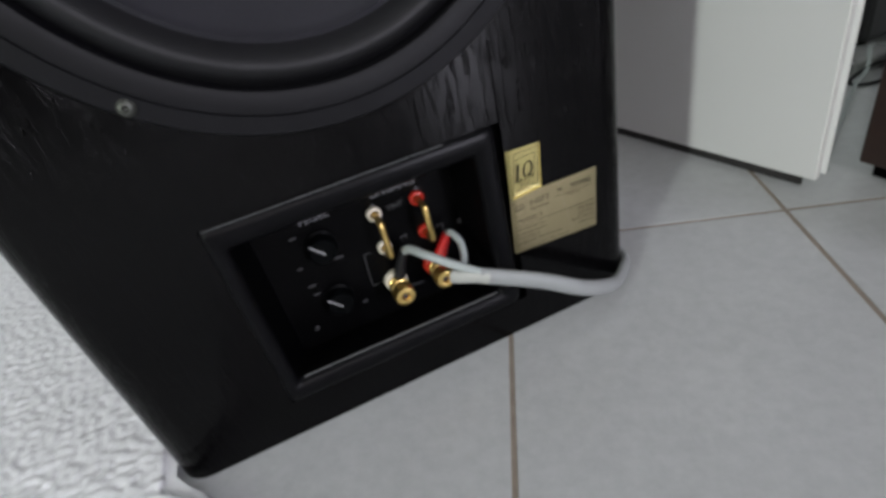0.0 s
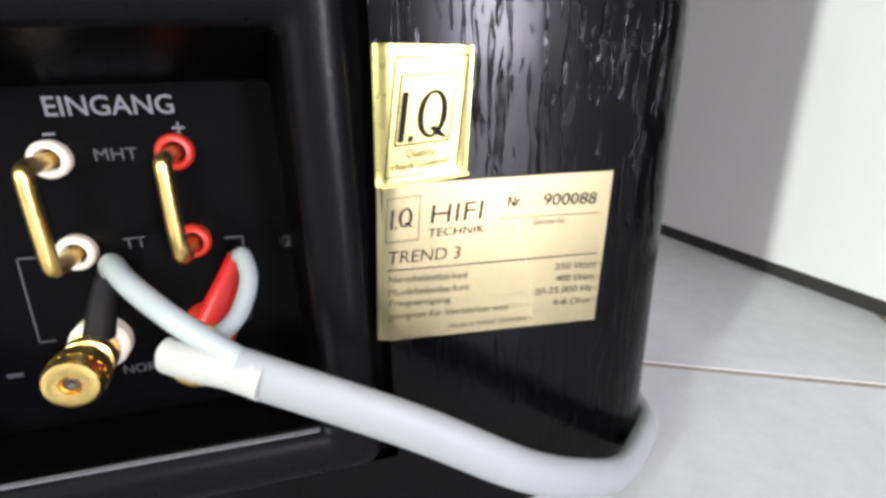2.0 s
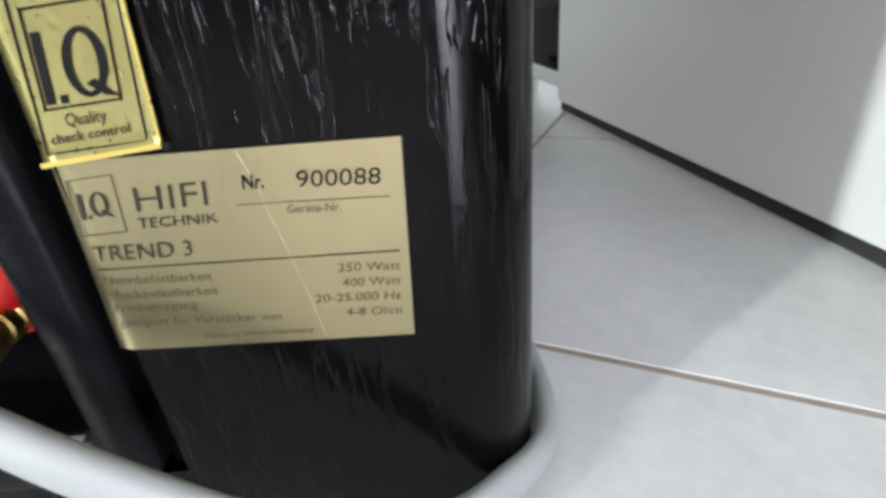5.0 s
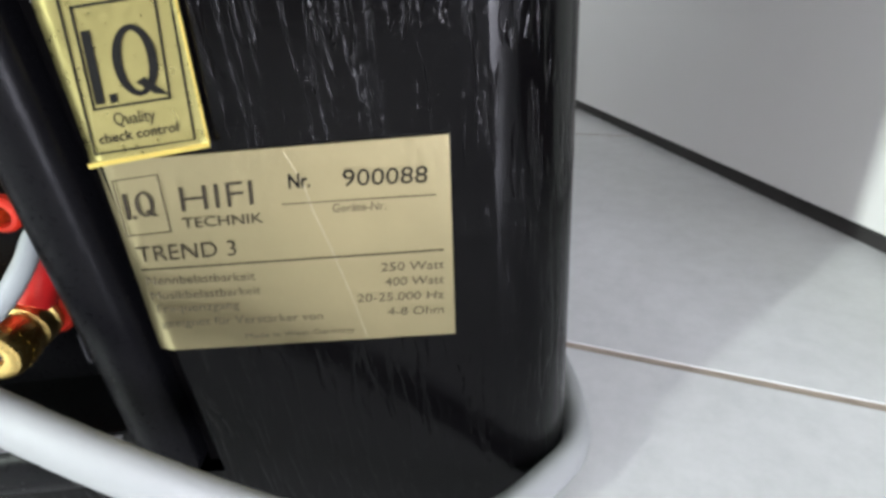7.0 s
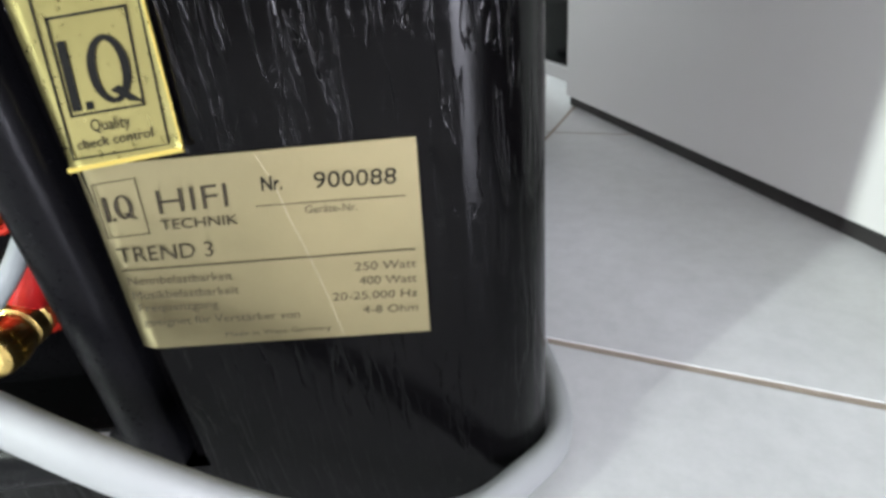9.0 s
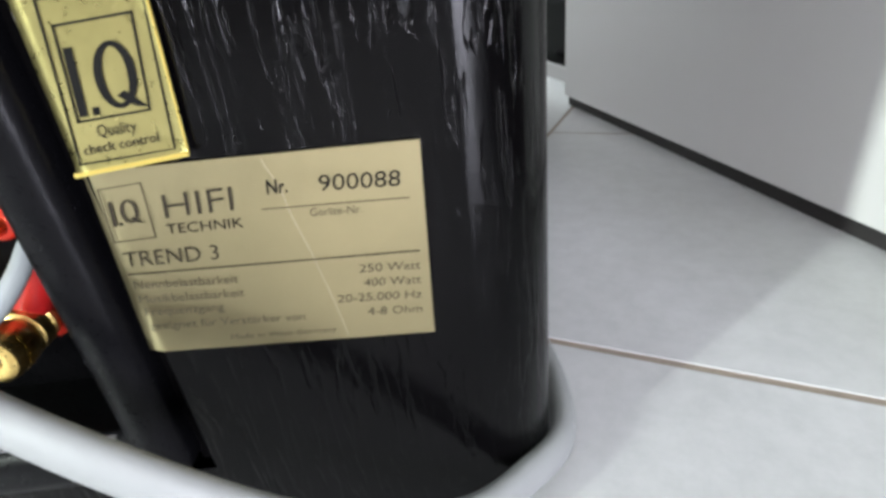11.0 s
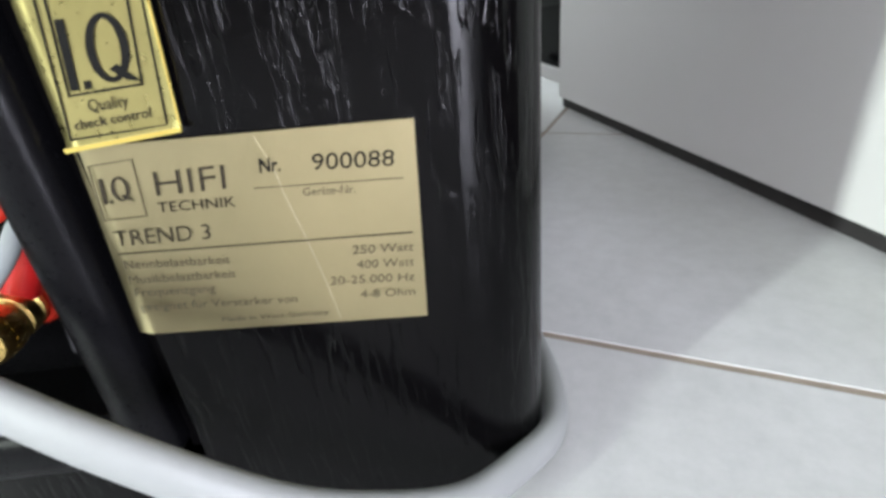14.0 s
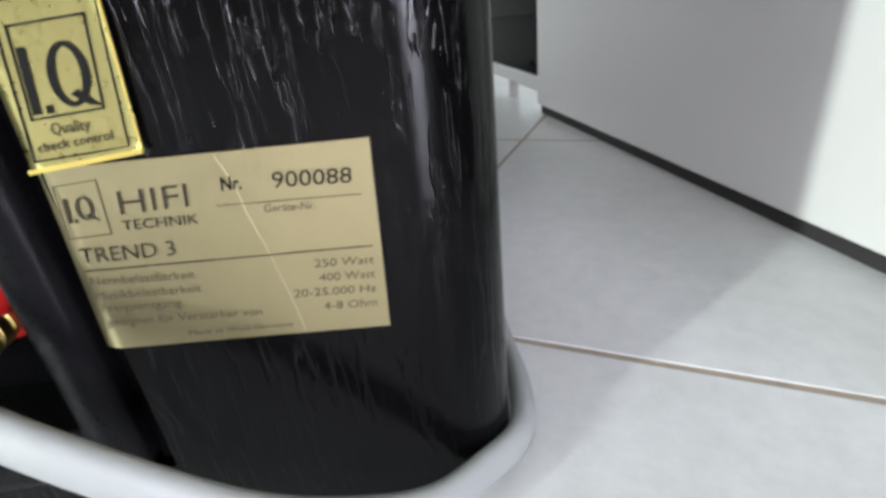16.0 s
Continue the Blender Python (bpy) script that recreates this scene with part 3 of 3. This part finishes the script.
def emblem(x0, z0, w, h, y, mat, parent, tilt, lean):
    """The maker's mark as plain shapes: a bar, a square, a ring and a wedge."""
    def at(u, v):
        return (x0 + u * w + v * h * lean, z0 + v * h + u * w * tilt)
    part("emblem_bar", prism([at(0, 0), at(0.13, 0), at(0.13, 0.97), at(0, 0.97)], y, y + 0.0001), mat, parent)
    part("emblem_square", prism([at(0.21, 0), at(0.32, 0), at(0.32, 0.12), at(0.21, 0.12)], y, y + 0.0001), mat, parent)
    bm = bmesh.new()
    N = 40
    ring = []
    for i in range(N):
        a = 2 * math.pi * i / N
        th = 0.075 + 0.03 * abs(math.cos(a))
        o = at(0.66 + 0.31 * math.cos(a), 0.52 + 0.47 * math.sin(a))
        q = at(0.66 + (0.31 - th * 1.25) * math.cos(a), 0.52 + (0.47 - th) * math.sin(a))
        ring.append((bm.verts.new((o[0], y, o[1])), bm.verts.new((q[0], y, q[1]))))
    for i in range(N):
        a, b = ring[i], ring[(i + 1) % N]
        bm.faces.new((a[0], b[0], b[1], a[1]))
    part("emblem_ring", bm, mat, parent)
    part("emblem_wedge", prism([at(0.62, 0.24), at(0.74, 0.30), at(1.06, 0.02), at(0.86, 0.06)], y - 0.00003, y + 0.0001), mat, parent)


emblem(0.0078, 0.1108, 0.0108, 0.0107, GY, M_INK, logo, 0.02, 0.17)
emblem(0.0051, 0.0912, 0.0052, 0.0048, LY, M_INK_THIN, plate_label, 0.01, 0.15)
part("printed_frame", strip([(0.0072, 0.1101), (0.0192, 0.1108), (0.0216, 0.1250), (0.0095, 0.1243)], 0.00035, GY, GY + 0.0001, True), M_INK, logo)
part("printed_frame", strip([(0.0046, 0.1032), (0.0209, 0.1040), (0.0242, 0.1282), (0.0085, 0.1280)], 0.00032, GY, GY + 0.0001, True), M_INK, logo)
lettering("Quality", (0.0094, 0.1074), (0.0159, 0.1076), 0.0020, GY, M_INK_THIN, logo, lean=0.16)
lettering("check control", (0.0060, 0.1047), (0.0189, 0.1056), 0.0016, GY, M_INK_THIN, logo, bold=0.01, lean=0.16)
# highlight on the curled foot and side, drawn as brighter gold strips
part("foil_edge", strip([(0.0040, 0.1017), (0.0230, 0.1032)], 0.0008, -0.0026, -0.0022), M_EDGE_GLINT, logo, "curled foil edge, its highlight painted as brighter gold")
part("foil_edge", strip([(0.0230, 0.1032), (0.0249, 0.1298)], 0.0004, -0.0017, -0.0013), M_EDGE_GLINT, logo, "curled foil edge, its highlight painted as brighter gold")

# ---- speaker cable ----
cable = thing("speaker_cable", (0.09, 0.05, 0.0), "white two-core speaker cable plugged into the screw terminals", "cable")
CR = (0.0036, 0.0052)
sheath_path = [(-0.0299, -0.0129, 0.0687), (0.0033, -0.0235, 0.0550), (0.0290, -0.0255, 0.0380), (0.0480, -0.0212, 0.0262), (0.0640, -0.0138, 0.0172), (0.0780, -0.0030, 0.0135), (0.0900, 0.0100, 0.0105),
               (0.0945, 0.0300, 0.0085), (0.0950, 0.0550, 0.0060), (0.0945, 0.0900, 0.0055), (0.0942, 0.18, 0.0055), (0.0950, 0.34, 0.0055), (0.11, 0.50, 0.0055), (0.06, 0.75, 0.0055)]
part("sheath", tube(sheath_path, CR[0], CR[1], 20, 8), M_CABLE, cable, "oval white sheath", True)
lead_a = [(-0.0618, 0.0250, 0.0800), (-0.0590, 0.0190, 0.0835), (-0.0530, 0.0080, 0.0825), (-0.0430, -0.0030, 0.0780), (-0.0340, -0.0100, 0.0735), (-0.0260, -0.0150, 0.0690)]
part("lead", tube(lead_a, 0.0026, 0.0027, 14, 8), M_LEAD, cable, "white insulated lead", True)
lead_b = [(-0.0320, 0.0260, 0.0795), (-0.0300, 0.0215, 0.0810), (-0.0285, 0.0130, 0.0775), (-0.0310, 0.0050, 0.0725), (-0.0360, -0.0020, 0.0700), (-0.0380, -0.0060, 0.0690), (-0.0330, -0.0090, 0.0685)]
part("lead", tube(lead_b, 0.0022, None, 14, 8), M_LEAD, cable, "white insulated lead", True)
part("jacket_end", tube([(-0.0450, -0.0050, 0.0705), (-0.0435, -0.0060, 0.0702), (-0.0380, -0.0095, 0.0695), (-0.0310, -0.0130, 0.0685), (-0.0250, -0.0160, 0.0665)], lambda t: 0.0024 + 0.0008 * min(1, t * 6), lambda t: 0.0030 + 0.0012 * min(1, t * 6), 18, 8), M_JACKET, cable, "slit cream end of the sheath", True)
part("boot", tube([(-0.0690, 0.0270, 0.0620), (-0.0660, 0.0265, 0.0710), (-0.0615, 0.0250, 0.0810)], lambda t: 0.0038 - 0.0010 * t, None, 16, 6), M_RUBBER, cable, "black plug sleeve", True)
part("boot", tube([(-0.0415, 0.0270, 0.0620), (-0.0370, 0.0270, 0.0700), (-0.0318, 0.0260, 0.0795)], lambda t: 0.0042 - 0.0012 * t, None, 16, 6), M_RED_SOFT, cable, "red plug sleeve", True)

# ---- white cabinet panel and what stands beside it ----
PA, PANG, PGAP = Vector((0.2665, 0.0015, 0)), 97.47, 0.0092
panel_m = Matrix.Translation(PA) @ Matrix.Rotation(radians(PANG), 4, "Z")
LEN = 0.4410
panel = thing("cabinet_door", tuple(panel_m @ Vector((LEN / 2, -0.01, 0))), "white lacquered cabinet door standing open just above the tiles", "cabinet door")
part("door_leaf", block((0, -0.007, PGAP), (LEN, 0.0, 1.20), 0.0012, 2, panel_m), M_LACQUER, panel, "smooth white lacquered leaf")
part("edge_strip", block((-0.003, -0.0100, PGAP + 0.004), (0.012, -0.0072, 1.195), 0.0008, 2, panel_m), M_LACQUER, panel, "white edge strip")
# added strip: its dark colour stands for the shaded gap under the leaf
part("plinth", block((0.012, -0.0065, 0.0), (LEN - 0.002, -0.0040, PGAP + 0.0005), 0.0, 1, panel_m), M_GAP_SHADE, panel, "dark strip added for the shade under the leaf")

glass = thing("glass_door", tuple(panel_m @ Vector((LEN + 0.2, -0.01, 0))), "dark smoked glass door in a thin white frame, next to the white one", "cabinet door")
g0, g1 = LEN + 0.0015, LEN + 0.42
part("bottom_rail", block((g0, -0.018, 0.020), (g1, -0.004, 0.034), 0.001, 2, panel_m), M_LACQUER, glass, "white bottom rail")
part("pane", block((g0, -0.014, 0.034), (g1, -0.009, 1.18), 0.0, 1, panel_m), M_GLASS_DK, glass, "dark smoked pane")
part("top_rail", block((g0, -0.018, 1.18), (g1, -0.004, 1.195), 0.001, 2, panel_m), M_LACQUER, glass, "white top rail")
for u in (g0 + 0.10, g1 - 0.03):
    part("foot", lathe([(0, 0.007), (0.0205, 0.006), (0.0205, 0)], tuple(panel_m @ Vector((u, -0.011, 0))), 16, (0, 0, 1)), M_LACQUER, glass, "small white foot")

unit = thing("sideboard", (0.52, -0.12, 0), "dark brown wooden sideboard on a recessed plinth", "sideboard")
part("carcass", block((0.308, -0.30, 0.012), (0.75, -0.002, 0.62), 0.002), M_BROWN, unit)
part("plinth", block((0.316, -0.29, 0.0), (0.75, -0.010, 0.0122)), M_DARK, unit, "black recessed plinth")

box_dev = thing("black_box", (0.72, 0.30, 0), "low black appliance lying on the tiles by loose cables", "appliance")
part("case", block((0.575, 0.175, 0.010), (0.95, 0.47, 0.062), 0.004), M_METAL_BLK, box_dev)
for x, y in ((0.60, 0.20), (0.92, 0.20), (0.60, 0.44), (0.92, 0.44)):
    part("foot", lathe([(0, 0.010), (0.011, 0.009), (0.011, 0)], (x, y, 0), 16, (0, 0, 1)), M_RUBBER, box_dev)
cord = thing("floor_cable", (0.42, 0.10, 0.0), "thin pale grey cord running across the tiles", "cable")
loop = thing("black_lead", (0.49, 0.14, 0.0), "thin black lead lying in a loop on the tiles", "cable")
part("wire", tube([(0.568, 0.150, 0.0020), (0.53, 0.120, 0.0020), (0.500, 0.104, 0.0020), (0.478, 0.108, 0.0020), (0.474, 0.120, 0.0020), (0.486, 0.124, 0.0060), (0.510, 0.122, 0.0120), (0.545, 0.122, 0.0080), (0.568, 0.136, 0.0020)], 0.0018, None, 10, 8), M_RUBBER, loop, "", True)
part("wire", tube([(0.300, 0.016, 0.0022), (0.330, 0.036, 0.0022), (0.40, 0.074, 0.0022), (0.470, 0.112, 0.0022), (0.500, 0.122, 0.010), (0.530, 0.142, 0.022), (0.566, 0.160, 0.012), (0.566, 0.180, 0.004), (0.560, 0.26, 0.0022), (0.54, 0.32, 0.0022)], 0.0022, None, 10, 8), M_LEAD, cord, "", True)
strip_ob = thing("power_strip", (0.53, 0.19, 0), "grey power strip among loose leads on the tiles", "power strip")
part("case", block((0.490, 0.128, 0.0), (0.560, 0.160, 0.018), 0.004), M_GREY_PL, strip_ob)

# ---- rug ----
def rug_mesh():
    bm = bmesh.new()
    edge = [(-1.6, -0.9), (-0.215, -0.9), (-0.207, -0.40), (-0.203, -0.12), (-0.2050, -0.045), (-0.2200, -0.012), (-0.2385, 0.004), (-0.2400, 0.15), (-0.2400, 0.60), (-0.25, 1.2), (-1.6, 1.2)]
    low = [bm.verts.new((x, y, 0.0)) for x, y in edge]
    top = [bm.verts.new((x, y, 0.0060)) for x, y in edge]
    bm.faces.new(low[::-1])
    f = bm.faces.new(top)
    n = len(edge)
    for i in range(n):
        bm.faces.new((low[i], low[(i + 1) % n], top[(i + 1) % n], top[i]))
    bmesh.ops.bevel(bm, geom=list(f.edges), offset=0.003, segments=2, profile=0.5, affect="EDGES")
    return bm


rug = tagged(part("rug", rug_mesh(), M_RUG), "pale grey looped wool rug lying on the tiles", "rug")


def rug_pile():
    """A woolly surface of small curled loops over the part of the rug that is seen."""
    step, nx, ny = 0.0024, 178, 350
    verts, faces = [], []
    for j in range(ny):
        y = -0.20 + j * step
        for i in range(nx):
            x = -0.2030 - i * step - (0.0375 if y > -0.004 else 0.0375 * max(0.0, min(1.0, (y + 0.050) / 0.046)) ** 2)
            p = Vector((x, y, 0))
            h = 0.5 + 0.5 * noise.noise(p * 250) + 0.35 * noise.noise(p * 480) + 0.10 * noise.noise(p * 60)
            edge = 0.0 if i == 0 else 1.0
            verts.append((x + 0.0012 * noise.noise(p * 300 + Vector((5, 0, 0))), y + 0.0012 * noise.noise(p * 300 + Vector((0, 9, 0))), 0.0062 * edge + edge * 0.0042 * max(0.0, min(1.15, h))))
    for j in range(ny - 1):
        for i in range(nx - 1):
            k = j * nx + i
            faces.append((k, k + nx, k + nx + 1, k + 1))
    me = bpy.data.meshes.new("fleece")
    me.from_pydata(verts, [], faces)
    me.materials.append(M_RUG)
    me.polygons.foreach_set("use_smooth", [True] * len(me.polygons))
    return me


tagged(part("fleece", rug_pile(), M_RUG, rug, "curled grey wool pile"), kind="stuff")

# ---- floor tiles, each a piece of its own near the loudspeaker ----
def tile_mesh(sx, sy):
    bm = bmesh.new()
    hx, hy, b = (sx - JOINT) / 2, (sy - JOINT) / 2, 0.0002
    lo = [bm.verts.new((x * hx, y * hy, -0.008)) for x, y in ((-1, -1), (1, -1), (1, 1), (-1, 1))]
    mi = [bm.verts.new((x * hx, y * hy, -b)) for x, y in ((-1, -1), (1, -1), (1, 1), (-1, 1))]
    hi = [bm.verts.new((x * (hx - b), y * (hy - b), 0.0)) for x, y in ((-1, -1), (1, -1), (1, 1), (-1, 1))]
    for p, q in ((lo, mi), (mi, hi)):
        for i in range(4):
            bm.faces.new((p[i], p[(i + 1) % 4], q[(i + 1) % 4], q[i]))
    bm.faces.new(hi)
    return finish(bm, "tile", M_TILE)


tile_me = tile_mesh(TILE, TILE_LONG)
rest_v, rest_f = [], []
rnd = random.Random(3)
for i in range(-22, 22):
    for j in range(-22, 22):
        c = CROSS + turn @ Vector(((i + 0.5) * TILE, (j + 0.5) * TILE_LONG, 0))
        if not (X0 - 0.1 < c.x < X1 + 0.1 and Y0 - 0.1 < c.y < Y1 + 0.1):
            continue
        if -6 <= i < 6 and -7 <= j < 8:
            t = part("tile", tile_me, M_TILE, floor)
            t.matrix_world = Matrix.Translation(c + Vector((0, 0, rnd.uniform(-0.0002, 0.0)))) @ turn
        else:
            k, hx, hy = len(rest_v), (TILE - JOINT) / 2, (TILE_LONG - JOINT) / 2
            for z, q in ((-0.008, 0.0), (-0.0008, 0.0), (0.0, 0.0008)):
                for x, y in ((-1, -1), (1, -1), (1, 1), (-1, 1)):
                    rest_v.append(tuple(c + turn @ Vector((x * (hx - q), y * (hy - q), z))))
            for a, b in ((0, 4), (4, 8)):
                for e in range(4):
                    rest_f.append((k + a + e, k + a + (e + 1) % 4, k + b + (e + 1) % 4, k + b + e))
            rest_f.append((k + 8, k + 9, k + 10, k + 11))
rest = bpy.data.meshes.new("far_tiles")
rest.from_pydata(rest_v, [], rest_f)
rest.materials.append(M_TILE)
tagged(part("far_tiles", rest, M_TILE, floor), kind="stuff")
